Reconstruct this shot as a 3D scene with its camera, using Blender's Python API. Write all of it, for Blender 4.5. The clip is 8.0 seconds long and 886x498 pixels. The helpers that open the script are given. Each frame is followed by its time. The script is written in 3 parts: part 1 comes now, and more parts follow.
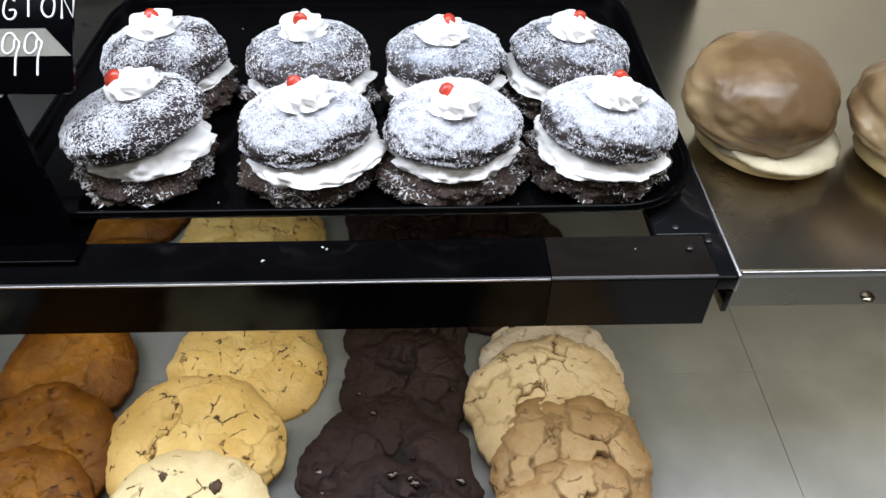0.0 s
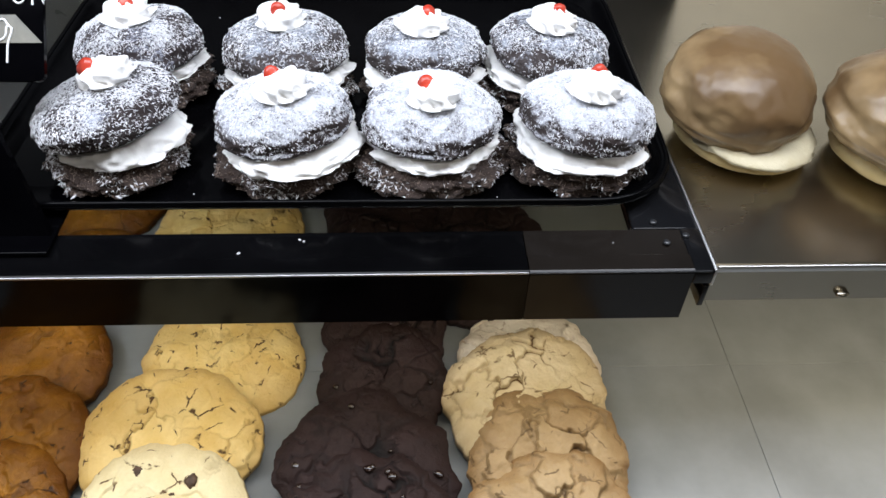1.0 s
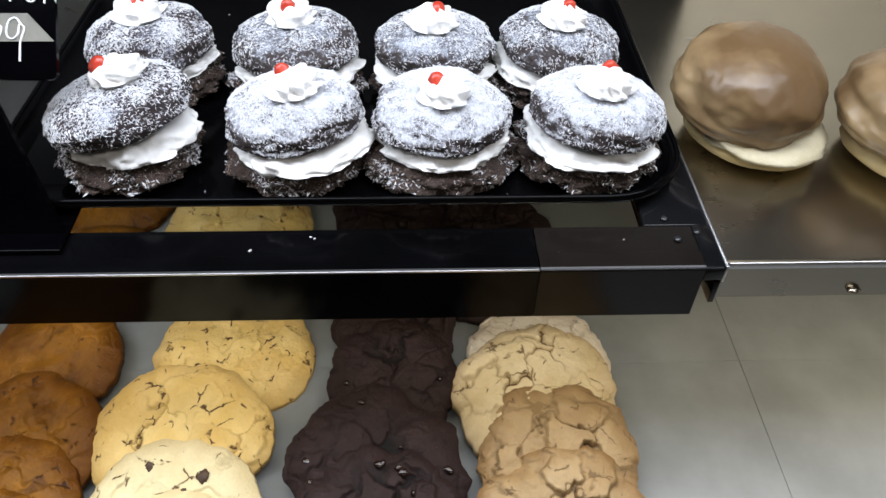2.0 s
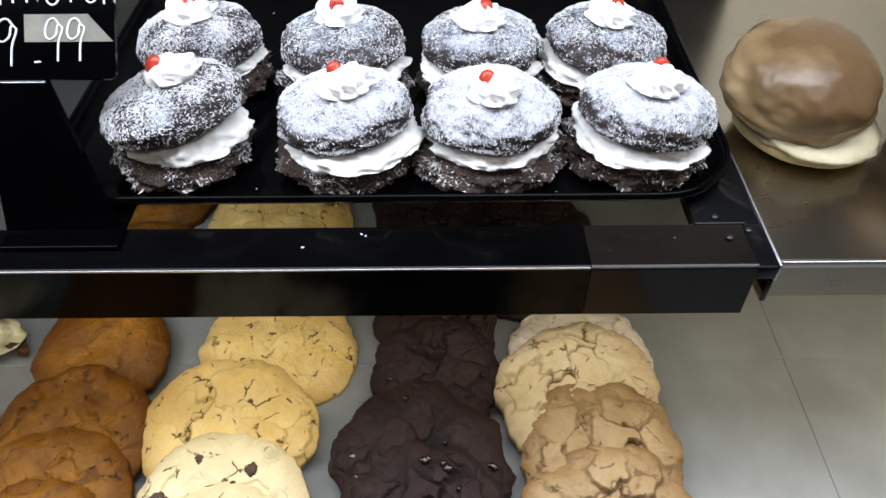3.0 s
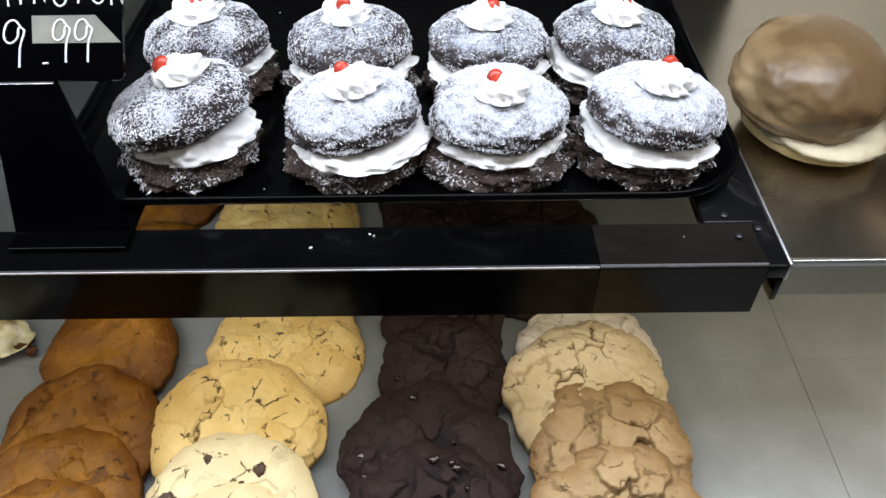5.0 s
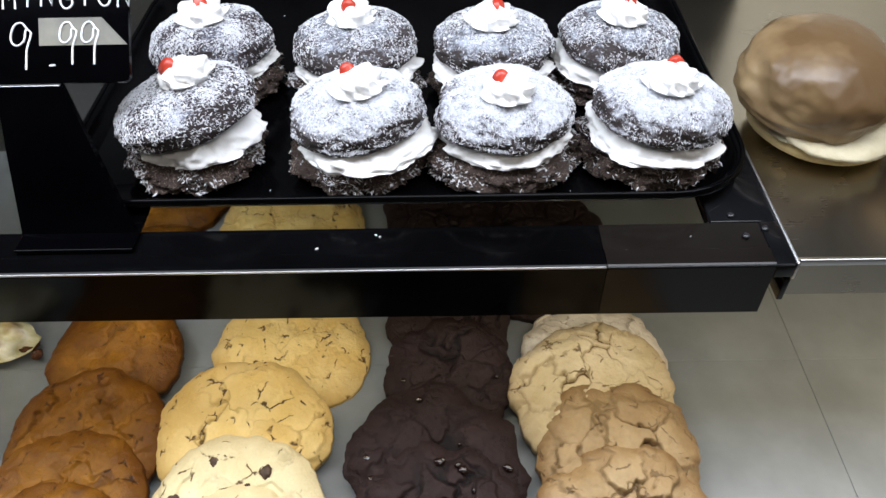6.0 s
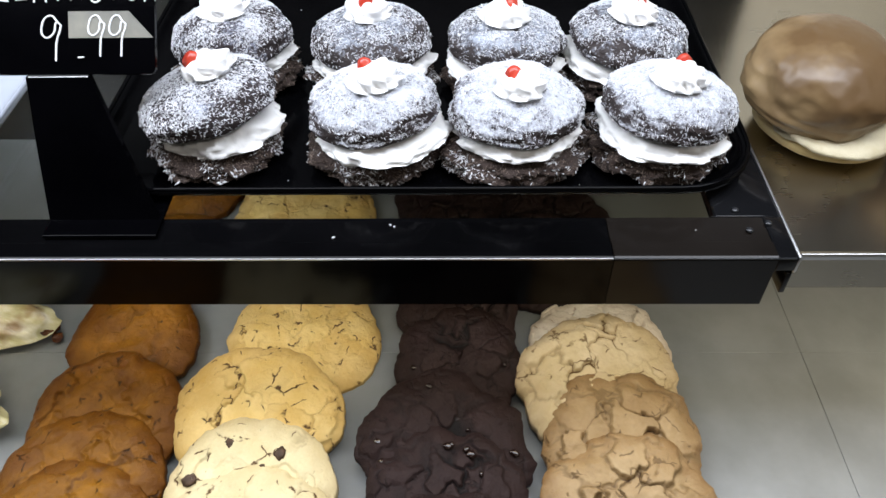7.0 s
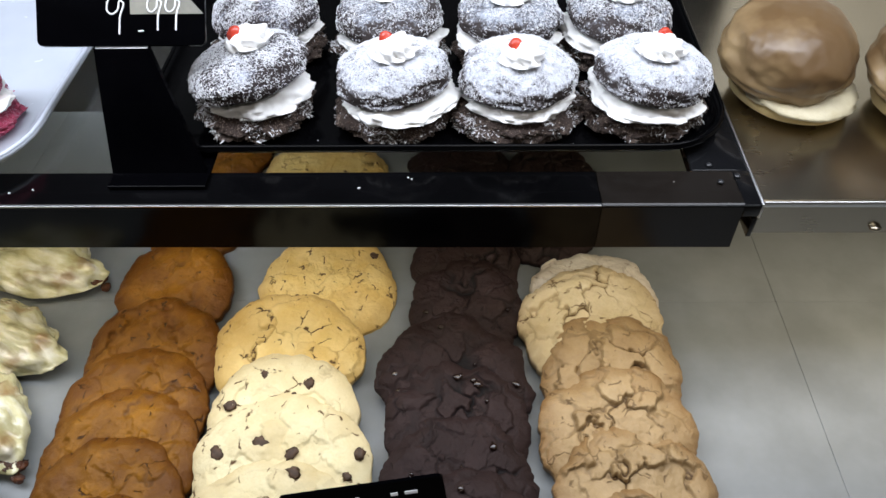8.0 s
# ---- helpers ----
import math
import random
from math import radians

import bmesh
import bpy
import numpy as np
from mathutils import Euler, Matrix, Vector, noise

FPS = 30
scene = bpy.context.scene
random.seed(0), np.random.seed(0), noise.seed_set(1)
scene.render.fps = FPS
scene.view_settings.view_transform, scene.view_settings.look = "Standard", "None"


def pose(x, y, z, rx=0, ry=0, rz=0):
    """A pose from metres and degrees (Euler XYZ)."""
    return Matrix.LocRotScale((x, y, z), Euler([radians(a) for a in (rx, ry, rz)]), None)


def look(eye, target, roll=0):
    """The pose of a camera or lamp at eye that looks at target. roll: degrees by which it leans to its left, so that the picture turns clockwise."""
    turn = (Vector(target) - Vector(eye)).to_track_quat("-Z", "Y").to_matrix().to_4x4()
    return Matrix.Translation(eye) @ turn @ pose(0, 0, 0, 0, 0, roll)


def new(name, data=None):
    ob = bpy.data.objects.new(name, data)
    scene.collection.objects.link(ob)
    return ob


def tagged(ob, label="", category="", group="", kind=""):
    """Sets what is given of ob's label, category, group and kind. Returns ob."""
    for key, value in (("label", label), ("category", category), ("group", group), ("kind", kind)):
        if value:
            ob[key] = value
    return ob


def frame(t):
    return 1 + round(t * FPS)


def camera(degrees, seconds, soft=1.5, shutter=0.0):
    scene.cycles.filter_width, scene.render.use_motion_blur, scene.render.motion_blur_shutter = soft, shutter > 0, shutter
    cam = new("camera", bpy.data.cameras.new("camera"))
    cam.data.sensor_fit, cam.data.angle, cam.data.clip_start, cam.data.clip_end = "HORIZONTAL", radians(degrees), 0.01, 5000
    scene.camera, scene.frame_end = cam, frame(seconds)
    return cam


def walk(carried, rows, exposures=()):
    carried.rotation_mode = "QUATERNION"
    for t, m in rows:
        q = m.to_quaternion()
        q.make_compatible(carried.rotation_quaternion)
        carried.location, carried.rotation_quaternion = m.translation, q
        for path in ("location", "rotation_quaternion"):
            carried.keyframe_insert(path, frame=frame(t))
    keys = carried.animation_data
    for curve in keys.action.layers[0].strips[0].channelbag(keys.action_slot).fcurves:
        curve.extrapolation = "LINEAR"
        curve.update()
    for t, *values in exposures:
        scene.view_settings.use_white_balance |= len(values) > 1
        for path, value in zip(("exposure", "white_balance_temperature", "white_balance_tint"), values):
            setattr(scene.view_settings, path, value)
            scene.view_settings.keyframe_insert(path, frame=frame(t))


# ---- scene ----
cam = camera(62.0, 8.0)
METRES, EYE, TILT, LEAN, TURN = 0.12, 1.0, -44.0, 0.0, -1.2
ROWS = [
    (0.0, 0.0, 0.0, 0.0, 0.0, 0.0, -0.0),
    (0.5, 0.0166, 0.0097, -0.0003, -1.96, -0.92, -0.28),
    (1.0, 0.0125, 0.0147, 0.0012, -1.5, -0.55, -0.27),
    (2.5, -0.0469, 0.0033, 0.021, 0.51, -1.08, 0.24),
    (3.0, -0.1425, -0.0059, 0.0202, 0.78, -1.3, -0.37),
    (3.5, -0.1583, -0.0013, 0.0234, 0.79, -1.06, -0.32),
    (4.0, -0.1595, -0.0083, 0.0191, 0.94, -1.23, -0.2),
    (4.5, -0.1646, -0.0048, 0.0136, 0.64, -1.21, -0.29),
    (6.0, -0.1809, 0.0051, 0.0065, 1.3, -1.06, 0.04),
    (6.5, -0.1918, -0.0241, 0.0183, 1.54, -0.9, -0.34),
    (7.0, -0.2089, -0.1183, -0.0085, 1.79, -1.57, -0.69),
    (7.5, -0.2254, -0.5291, -0.0913, 2.04, -1.5, -0.86),
    (8.0, -0.2184, -0.7002, -0.1938, 2.24, -2.85, -0.73),
]
EXTRA = [
    (1.2, look((0.000, 0.002, 0.999), (0.088, 1.423, -0.406), 1.9)),
    (2.3, look((-0.002, 0.002, 1.001), (0.031, 1.415, -0.414), 0.0)),
    (4.7, look((-0.019, 0.003, 1.003), (-0.025, 1.405, -0.423), -0.8)),
    (5.8, look((-0.022, 0.002, 1.000), (-0.033, 1.412, -0.418), -1.1)),
]
PATH = [(t, pose(0, 0, EYE, TILT, LEAN, TURN) @ pose(METRES * x, METRES * y, METRES * z, 90 + pitch, roll, yaw)) for t, x, y, z, yaw, pitch, roll in ROWS]
walk(cam, sorted(PATH + EXTRA, key=lambda row: row[0]))

# ---- light ----
world = bpy.data.worlds.new("shop_air")
scene.world = world
world.use_nodes = True
world.node_tree.nodes["Background"].inputs[0].default_value = (0.9, 0.95, 1.0, 1)
world.node_tree.nodes["Background"].inputs[1].default_value = 0.05


def lamp(name, at, target, size, size_y, power, colour):
    d = bpy.data.lights.new(name, "AREA")
    d.shape, d.size, d.size_y, d.energy, d.color = "RECTANGLE", size, size_y, power, colour
    ob = new(name, d)
    ob.matrix_world = look(at, target)
    return ob


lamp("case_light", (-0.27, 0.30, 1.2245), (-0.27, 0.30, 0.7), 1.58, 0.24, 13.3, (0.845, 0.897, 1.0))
# warm lamp, unseen, set under the rail to light the cookies
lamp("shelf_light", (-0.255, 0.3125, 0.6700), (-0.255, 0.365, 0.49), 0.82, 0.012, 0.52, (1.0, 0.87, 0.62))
# added fill with no known source, brightens the deck on the right
lamp("steel_shelf_fill", (0.575, 0.3125, 0.6600), (0.575, 0.355, 0.49), 0.74, 0.012, 0.9, (1.0, 0.87, 0.64))
# unseen lamp behind the camera, added to brighten faces turned to the front
lamp("front_fill", (0.5, -1.5, 2.6), (0.45, -1.3, 0.0), 1.2, 0.5, 13.0, (1.0, 0.93, 0.84))

SHELF = 0.695
DECK = 0.49


# ---- materials ----
def material(name, colour, rough=0.5, metal=0.0):
    m = bpy.data.materials.new(name)
    m.use_nodes = True
    b = m.node_tree.nodes["Principled BSDF"]
    b.inputs["Base Color"].default_value = (*colour, 1)
    b.inputs["Roughness"].default_value = rough
    b.inputs["Metallic"].default_value = metal
    return m, m.node_tree, b


def node(tree, kind, **values):
    n = tree.nodes.new(kind)
    for key, value in values.items():
        n.inputs[key.replace("_", " ")].default_value = value
    return n


def coords(tree, scale=(1, 1, 1)):
    c = tree.nodes.new("ShaderNodeTexCoord")
    m = tree.nodes.new("ShaderNodeMapping")
    m.inputs["Scale"].default_value = scale
    tree.links.new(c.outputs["Object"], m.inputs["Vector"])
    return m.outputs["Vector"]


def noise_tex(tree, vec, scale, detail=4.0, rough=0.55):
    n = node(tree, "ShaderNodeTexNoise", Scale=scale, Detail=detail, Roughness=rough)
    tree.links.new(vec, n.inputs["Vector"])
    return n.outputs["Fac"]


def ramp(tree, fac, stops):
    r = tree.nodes.new("ShaderNodeValToRGB")
    e = r.color_ramp.elements
    while len(e) < len(stops):
        e.new(0.5)
    for el, (p, c) in zip(e, stops):
        el.position = p
        el.color = (*c, 1) if len(c) == 3 else c
    tree.links.new(fac, r.inputs["Fac"])
    return r.outputs["Color"]


def mix(tree, fac, a, b, mode="MIX"):
    n = tree.nodes.new("ShaderNodeMix")
    n.data_type, n.blend_type = "RGBA", mode
    for socket, value in ((n.inputs[0], fac), (n.inputs[6], a), (n.inputs[7], b)):
        if isinstance(value, (int, float)):
            socket.default_value = value
        elif isinstance(value, tuple):
            socket.default_value = (*value, 1)
        else:
            tree.links.new(value, socket)
    return n.outputs[2]


def math_node(tree, op, a, b=0.0):
    n = tree.nodes.new("ShaderNodeMath")
    n.operation = op
    for socket, value in ((n.inputs[0], a), (n.inputs[1], b)):
        if isinstance(value, (int, float)):
            socket.default_value = value
        else:
            tree.links.new(value, socket)
    return n.outputs[0]


def bump(tree, bsdf, height, strength, distance):
    n = node(tree, "ShaderNodeBump", Strength=strength, Distance=distance)
    tree.links.new(height, n.inputs["Height"])
    tree.links.new(n.outputs["Normal"], bsdf.inputs["Normal"])


def mottled(name, a, b, scale, rough, relief=0.0, metal=0.0, fine=0.0, gloss=0.5):
    """Two colours in soft blotches, with fine relief."""
    m, t, s = material(name, a, rough, metal)
    v = coords(t)
    big = noise_tex(t, v, scale, 5.0)
    col = ramp(t, big, [(0.35, a), (0.65, b)])
    t.links.new(col, s.inputs["Base Color"])
    small = noise_tex(t, v, scale * (fine or 9.0), 3.0)
    t.links.new(math_node(t, "ADD", math_node(t, "MULTIPLY", small, 0.5 * min(rough, 0.5)), rough * 0.75), s.inputs["Roughness"])
    if relief:
        bump(t, s, small, 0.6, relief)
    s.inputs["Specular IOR Level"].default_value = gloss
    return m


def baked(name, top, low, scale, rough):
    """Glazed crust: darker where the oven browned its crown, orange round the foot, uneven glaze."""
    m, t, s = material(name, top, rough)
    v = coords(t)
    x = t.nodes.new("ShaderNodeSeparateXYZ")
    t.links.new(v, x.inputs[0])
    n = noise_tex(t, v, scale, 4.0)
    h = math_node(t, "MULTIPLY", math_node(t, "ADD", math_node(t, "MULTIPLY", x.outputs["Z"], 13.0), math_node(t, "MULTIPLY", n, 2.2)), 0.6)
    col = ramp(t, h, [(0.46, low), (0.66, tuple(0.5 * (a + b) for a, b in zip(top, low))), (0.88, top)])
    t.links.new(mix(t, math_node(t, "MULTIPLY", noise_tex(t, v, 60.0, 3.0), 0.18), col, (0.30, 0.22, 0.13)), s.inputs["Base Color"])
    t.links.new(math_node(t, "ADD", math_node(t, "MULTIPLY", n, 0.35), rough - 0.15), s.inputs["Roughness"])
    bump(t, s, noise_tex(t, v, 45.0, 2.0), 0.4, 0.004)
    return m


def glazed_pastry(name):
    """Thin glazed dough: pale folds, greenish translucent hollows, browned spots under a wet glaze."""
    m, t, s = material(name, (0.6, 0.55, 0.3), 0.3)
    v = coords(t)
    w = coords(t, (1.0, 3.2, 2.0))
    col = ramp(t, noise_tex(t, w, 26.0, 5.0), [(0.32, (0.36, 0.32, 0.15)), (0.50, (0.54, 0.51, 0.31)), (0.68, (0.70, 0.68, 0.56))])
    brown = ramp(t, noise_tex(t, v, 30.0, 3.0), [(0.56, (0, 0, 0)), (0.72, (0.75, 0.75, 0.75))])
    t.links.new(mix(t, brown, col, (0.24, 0.125, 0.045)), s.inputs["Base Color"])
    fine = noise_tex(t, w, 80.0, 3.0)
    t.links.new(math_node(t, "ADD", math_node(t, "MULTIPLY", fine, 0.35), 0.04), s.inputs["Roughness"])
    bump(t, s, math_node(t, "ADD", fine, math_node(t, "MULTIPLY", noise_tex(t, w, 30.0, 2.0), 2.0)), 0.45, 0.0016)
    s.inputs["Coat Weight"].default_value = 0.5
    s.inputs["Coat Roughness"].default_value = 0.08
    return m


def brushed(name, a, b, rough):
    """Brushed sheet steel: streaks along x, smudges."""
    m, t, s = material(name, a, rough, 1.0)
    streak = noise_tex(t, coords(t, (6, 500, 500)), 1.0, 3.0)
    smudge = noise_tex(t, coords(t), 11.0, 4.0)
    t.links.new(mix(t, smudge, a, b), s.inputs["Base Color"])
    r = math_node(t, "ADD", math_node(t, "MULTIPLY", smudge, 0.25), rough - 0.12)
    t.links.new(math_node(t, "ADD", r, math_node(t, "MULTIPLY", streak, 0.03)), s.inputs["Roughness"])
    bump(t, s, streak, 0.008, 0.0002)
    return m


def dusted(name, cake, dust, cover, top, patch=0.85):
    """Dark sponge under ground coconut: drifts lie thick on faces that look up, bare sponge shows in patches and round the rim."""
    m, t, s = material(name, cake, 0.85)
    v = coords(t)
    g = t.nodes.new("ShaderNodeNewGeometry")
    x = t.nodes.new("ShaderNodeSeparateXYZ")
    t.links.new(g.outputs["Normal"], x.inputs[0])
    up = math_node(t, "MULTIPLY", x.outputs["Z"], top)
    o = t.nodes.new("ShaderNodeObjectInfo")
    shift = t.nodes.new("ShaderNodeVectorMath")
    t.links.new(v, shift.inputs[0])
    t.links.new(o.outputs["Random"], shift.inputs[1])
    v = shift.outputs[0]
    drift = math_node(t, "MULTIPLY", noise_tex(t, v, 42.0, 3.0, 0.5), patch)
    blotch = math_node(t, "MULTIPLY", noise_tex(t, v, 150.0, 4.0, 0.65), 0.75)
    grain = noise_tex(t, v, 560.0, 3.0, 0.75)
    total = math_node(t, "ADD", math_node(t, "ADD", up, drift), math_node(t, "ADD", math_node(t, "ADD", math_node(t, "MULTIPLY", grain, 0.8), blotch), cover))
    fac = ramp(t, total, [(0.0, (0, 0, 0)), (0.60, (0.03, 0.03, 0.03)), (0.98, (0.92, 0.92, 0.92))])
    sponge = mix(t, noise_tex(t, v, 260.0), cake, tuple(2.2 * c for c in cake))
    t.links.new(mix(t, fac, sponge, dust), s.inputs["Base Color"])
    bump(t, s, grain, 1.0, 0.0020)
    return m


def cookie_mat(name, a, b, crack, rough, slit=0.0, rim=0.45, gloss=0.35, rare=0.0):
    """Baked dough: a darker colour fills the cracks that the mesh keeps and the fine slits; the rim is darker in
    patches.
    """
    m, t, s = material(name, a, rough)
    o = t.nodes.new("ShaderNodeObjectInfo")
    shift = t.nodes.new("ShaderNodeVectorMath")
    t.links.new(coords(t), shift.inputs[0])
    t.links.new(o.outputs["Random"], shift.inputs[1])
    v = shift.outputs[0]
    big = noise_tex(t, v, 38.0, 4.0)
    col = ramp(t, big, [(0.34, a), (0.66, b)])
    grain = noise_tex(t, v, 420.0, 4.0, 0.65)
    col = mix(t, math_node(t, "MULTIPLY", grain, 0.3), col, tuple(0.6 * c for c in a))
    edge = t.nodes.new("ShaderNodeAttribute")
    edge.attribute_name = "rim"
    patchy = math_node(t, "MULTIPLY", edge.outputs["Fac"], math_node(t, "MULTIPLY", noise_tex(t, v, 90.0, 3.0), 2.0 * rim))
    col = mix(t, patchy, col, tuple(c * k for c, k in zip(a, (0.55, 0.42, 0.3))))
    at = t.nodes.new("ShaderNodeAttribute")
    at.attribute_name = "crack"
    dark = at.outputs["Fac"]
    height = grain
    fine_slit = None
    if slit:
        w = node(t, "ShaderNodeTexNoise", Scale=70.0, Detail=3.0)
        t.links.new(v, w.inputs["Vector"])
        warp = t.nodes.new("ShaderNodeVectorMath")
        warp.operation = "MULTIPLY_ADD"
        t.links.new(w.outputs["Color"], warp.inputs[0])
        warp.inputs[1].default_value = (0.016, 0.016, 0.016)
        t.links.new(v, warp.inputs[2])
        vo = node(t, "ShaderNodeTexVoronoi", Scale=44.0)
        vo.feature = "DISTANCE_TO_EDGE"
        t.links.new(warp.outputs[0], vo.inputs["Vector"])
        thin = ramp(t, vo.outputs["Distance"], [(0.0, (1, 1, 1)), (0.016, (1, 1, 1)), (0.036, (0, 0, 0))])
        here = ramp(t, noise_tex(t, v, 95.0, 2.0), [(0.535 + rare, (0, 0, 0)), (0.62 + rare, (1, 1, 1))])
        lines = math_node(t, "MULTIPLY", math_node(t, "MULTIPLY", thin, here), slit)
        fine_slit = lines
        height = math_node(t, "SUBTRACT", grain, math_node(t, "MULTIPLY", lines, 1.5))
    plate = t.nodes.new("ShaderNodeAttribute")
    plate.attribute_name = "plate"
    col = mix(t, math_node(t, "MULTIPLY", plate.outputs["Fac"], 0.42), col, tuple(c * k for c, k in zip(a, (0.66, 0.56, 0.46))))
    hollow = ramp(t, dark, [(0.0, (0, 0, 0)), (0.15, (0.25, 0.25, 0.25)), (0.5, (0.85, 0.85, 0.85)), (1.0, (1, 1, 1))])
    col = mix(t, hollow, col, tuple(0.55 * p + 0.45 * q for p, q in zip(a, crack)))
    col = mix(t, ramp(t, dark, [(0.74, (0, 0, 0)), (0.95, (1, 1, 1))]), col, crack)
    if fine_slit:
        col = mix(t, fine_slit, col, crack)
    t.links.new(col, s.inputs["Base Color"])
    t.links.new(math_node(t, "ADD", math_node(t, "MULTIPLY", grain, 0.3), rough - 0.15), s.inputs["Roughness"])
    bump(t, s, height, 0.6, 0.0014)
    s.inputs["Specular IOR Level"].default_value = gloss
    return m


BLACK_METAL = mottled("black_enamel", (0.0045, 0.0046, 0.0052), (0.0070, 0.0072, 0.0082), 14.0, 0.12, gloss=0.25)
RAIL_BLACK = mottled("rail_enamel", (0.0010, 0.0010, 0.0012), (0.0020, 0.0020, 0.0024), 14.0, 0.12, gloss=0.13)
# same black rail, with a brownish reflection put into its colour
RAIL_VEILED = mottled("rail_enamel_under_reflection", (0.0075, 0.0060, 0.0050), (0.0105, 0.0085, 0.0072), 14.0, 0.16, gloss=0.25)
BLACK_TRAY = mottled("black_tray_plastic", (0.001, 0.001, 0.0013), (0.002, 0.002, 0.0024), 18.0, 0.16, gloss=0.08)
BLACK_CARD = mottled("black_card_plastic", (0.0005, 0.0005, 0.0008), (0.001, 0.001, 0.0014), 20.0, 0.12, gloss=0.07)
EDGE_STEEL = brushed("edge_steel", (0.62, 0.63, 0.64), (0.5, 0.5, 0.5), 0.3)
DECK_STEEL = mottled("deck_enamel", (0.165, 0.175, 0.177), (0.222, 0.235, 0.240), 13.0, 0.44, gloss=0.4)
SHELF_STEEL = brushed("shelf_steel", (0.44, 0.395, 0.315), (0.33, 0.30, 0.245), 0.23)
PANEL_STEEL = mottled("cream_enamel", (0.70, 0.65, 0.53), (0.77, 0.72, 0.60), 4.0, 0.4)
DOOR_GREY = mottled("dark_door_enamel", (0.016, 0.016, 0.015), (0.024, 0.023, 0.021), 6.0, 0.3, gloss=0.4)
WALL_PAINT = mottled("wall_paint", (0.62, 0.60, 0.56), (0.68, 0.66, 0.62), 2.0, 0.7)
FLOOR_TILE = mottled("floor_tile", (0.34, 0.33, 0.31), (0.42, 0.41, 0.38), 3.0, 0.4)
WHITE_CERAMIC = mottled("white_melamine", (0.44, 0.48, 0.55), (0.50, 0.54, 0.61), 9.0, 0.25)
CREAM = mottled("whipped_cream", (0.90, 0.895, 0.88), (0.93, 0.925, 0.91), 60.0, 0.5, 0.0006)
CHALK = mottled("chalk_ink", (0.80, 0.81, 0.82), (0.70, 0.71, 0.73), 160.0, 0.7)
# colour of the lamp's mirror image on the glossy card
PATCH = mottled("pale_lamp_reflection", (0.11, 0.108, 0.09), (0.20, 0.19, 0.15), 45.0, 0.45)
LID_COAT = dusted("coconut_dusted_chocolate", (0.018, 0.011, 0.010), (0.50, 0.55, 0.68), -0.88, 0.26)
GREY_COAT = dusted("powdered_chocolate", (0.026, 0.018, 0.016), (0.50, 0.55, 0.64), -0.80, 0.36)
HEAVY_COAT = dusted("thickly_dusted_chocolate", (0.022, 0.013, 0.011), (0.68, 0.71, 0.79), -0.76, 0.48)
BASE_COAT = dusted("chocolate_sponge", (0.020, 0.011, 0.008), (0.50, 0.44, 0.39), -0.85, 0.05)
PINK_COAT = dusted("pink_coconut_coat", (0.26, 0.03, 0.065), (0.60, 0.30, 0.38), -0.80, 0.1)
FLAKE = mottled("coconut_flake", (0.74, 0.76, 0.80), (0.62, 0.62, 0.64), 300.0, 0.6)
SCREW_GREY = mottled("dull_screw_zinc", (0.012, 0.013, 0.015), (0.03, 0.032, 0.035), 300.0, 0.3)
BROWN_CRUMB = mottled("cocoa_soaked_coconut", (0.05, 0.030, 0.021), (0.26, 0.20, 0.16), 220.0, 0.4)
PINK_FLAKE = mottled("pink_coconut_flake", (0.42, 0.09, 0.16), (0.62, 0.28, 0.36), 300.0, 0.6)
CHERRY = mottled("glace_cherry", (0.40, 0.030, 0.016), (0.56, 0.07, 0.04), 90.0, 0.22)
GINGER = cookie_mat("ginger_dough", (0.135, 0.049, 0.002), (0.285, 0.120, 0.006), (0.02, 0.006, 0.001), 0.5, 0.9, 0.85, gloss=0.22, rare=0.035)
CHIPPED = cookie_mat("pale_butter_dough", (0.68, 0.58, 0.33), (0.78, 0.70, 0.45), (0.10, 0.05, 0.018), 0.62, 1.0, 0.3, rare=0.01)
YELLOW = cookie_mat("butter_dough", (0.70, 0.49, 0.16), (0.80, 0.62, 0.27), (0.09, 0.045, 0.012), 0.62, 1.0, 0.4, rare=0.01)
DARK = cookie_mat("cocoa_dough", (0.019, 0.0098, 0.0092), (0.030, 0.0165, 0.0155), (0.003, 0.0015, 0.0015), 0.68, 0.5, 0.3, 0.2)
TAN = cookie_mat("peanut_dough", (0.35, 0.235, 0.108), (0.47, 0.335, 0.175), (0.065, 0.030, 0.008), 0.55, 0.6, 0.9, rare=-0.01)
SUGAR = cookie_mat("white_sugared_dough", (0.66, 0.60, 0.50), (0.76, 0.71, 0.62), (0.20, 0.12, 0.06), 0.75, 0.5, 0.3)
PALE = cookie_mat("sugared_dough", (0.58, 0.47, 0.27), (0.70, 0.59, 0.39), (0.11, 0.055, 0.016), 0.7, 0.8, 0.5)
GLOSSY_CHIP = mottled("melted_chocolate", (0.010, 0.005, 0.004), (0.02, 0.01, 0.008), 200.0, 0.08)
CHIP = mottled("dark_chocolate", (0.040, 0.024, 0.014), (0.085, 0.050, 0.03), 200.0, 0.6, gloss=0.25)
PASTRY = glazed_pastry("pale_pastry")
FILLING = mottled("baked_filling", (0.03, 0.008, 0.003), (0.11, 0.036, 0.012), 110.0, 0.14, 0.003)
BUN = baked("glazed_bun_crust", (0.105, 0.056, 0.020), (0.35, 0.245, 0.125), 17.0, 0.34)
CUSTARD = mottled("pale_custard_cream", (0.50, 0.43, 0.27), (0.60, 0.54, 0.38), 60.0, 0.5, 0.0006)
BUN_SIDE = mottled("pale_bun_crumb", (0.56, 0.42, 0.18), (0.66, 0.52, 0.27), 40.0, 0.6, 0.0008)

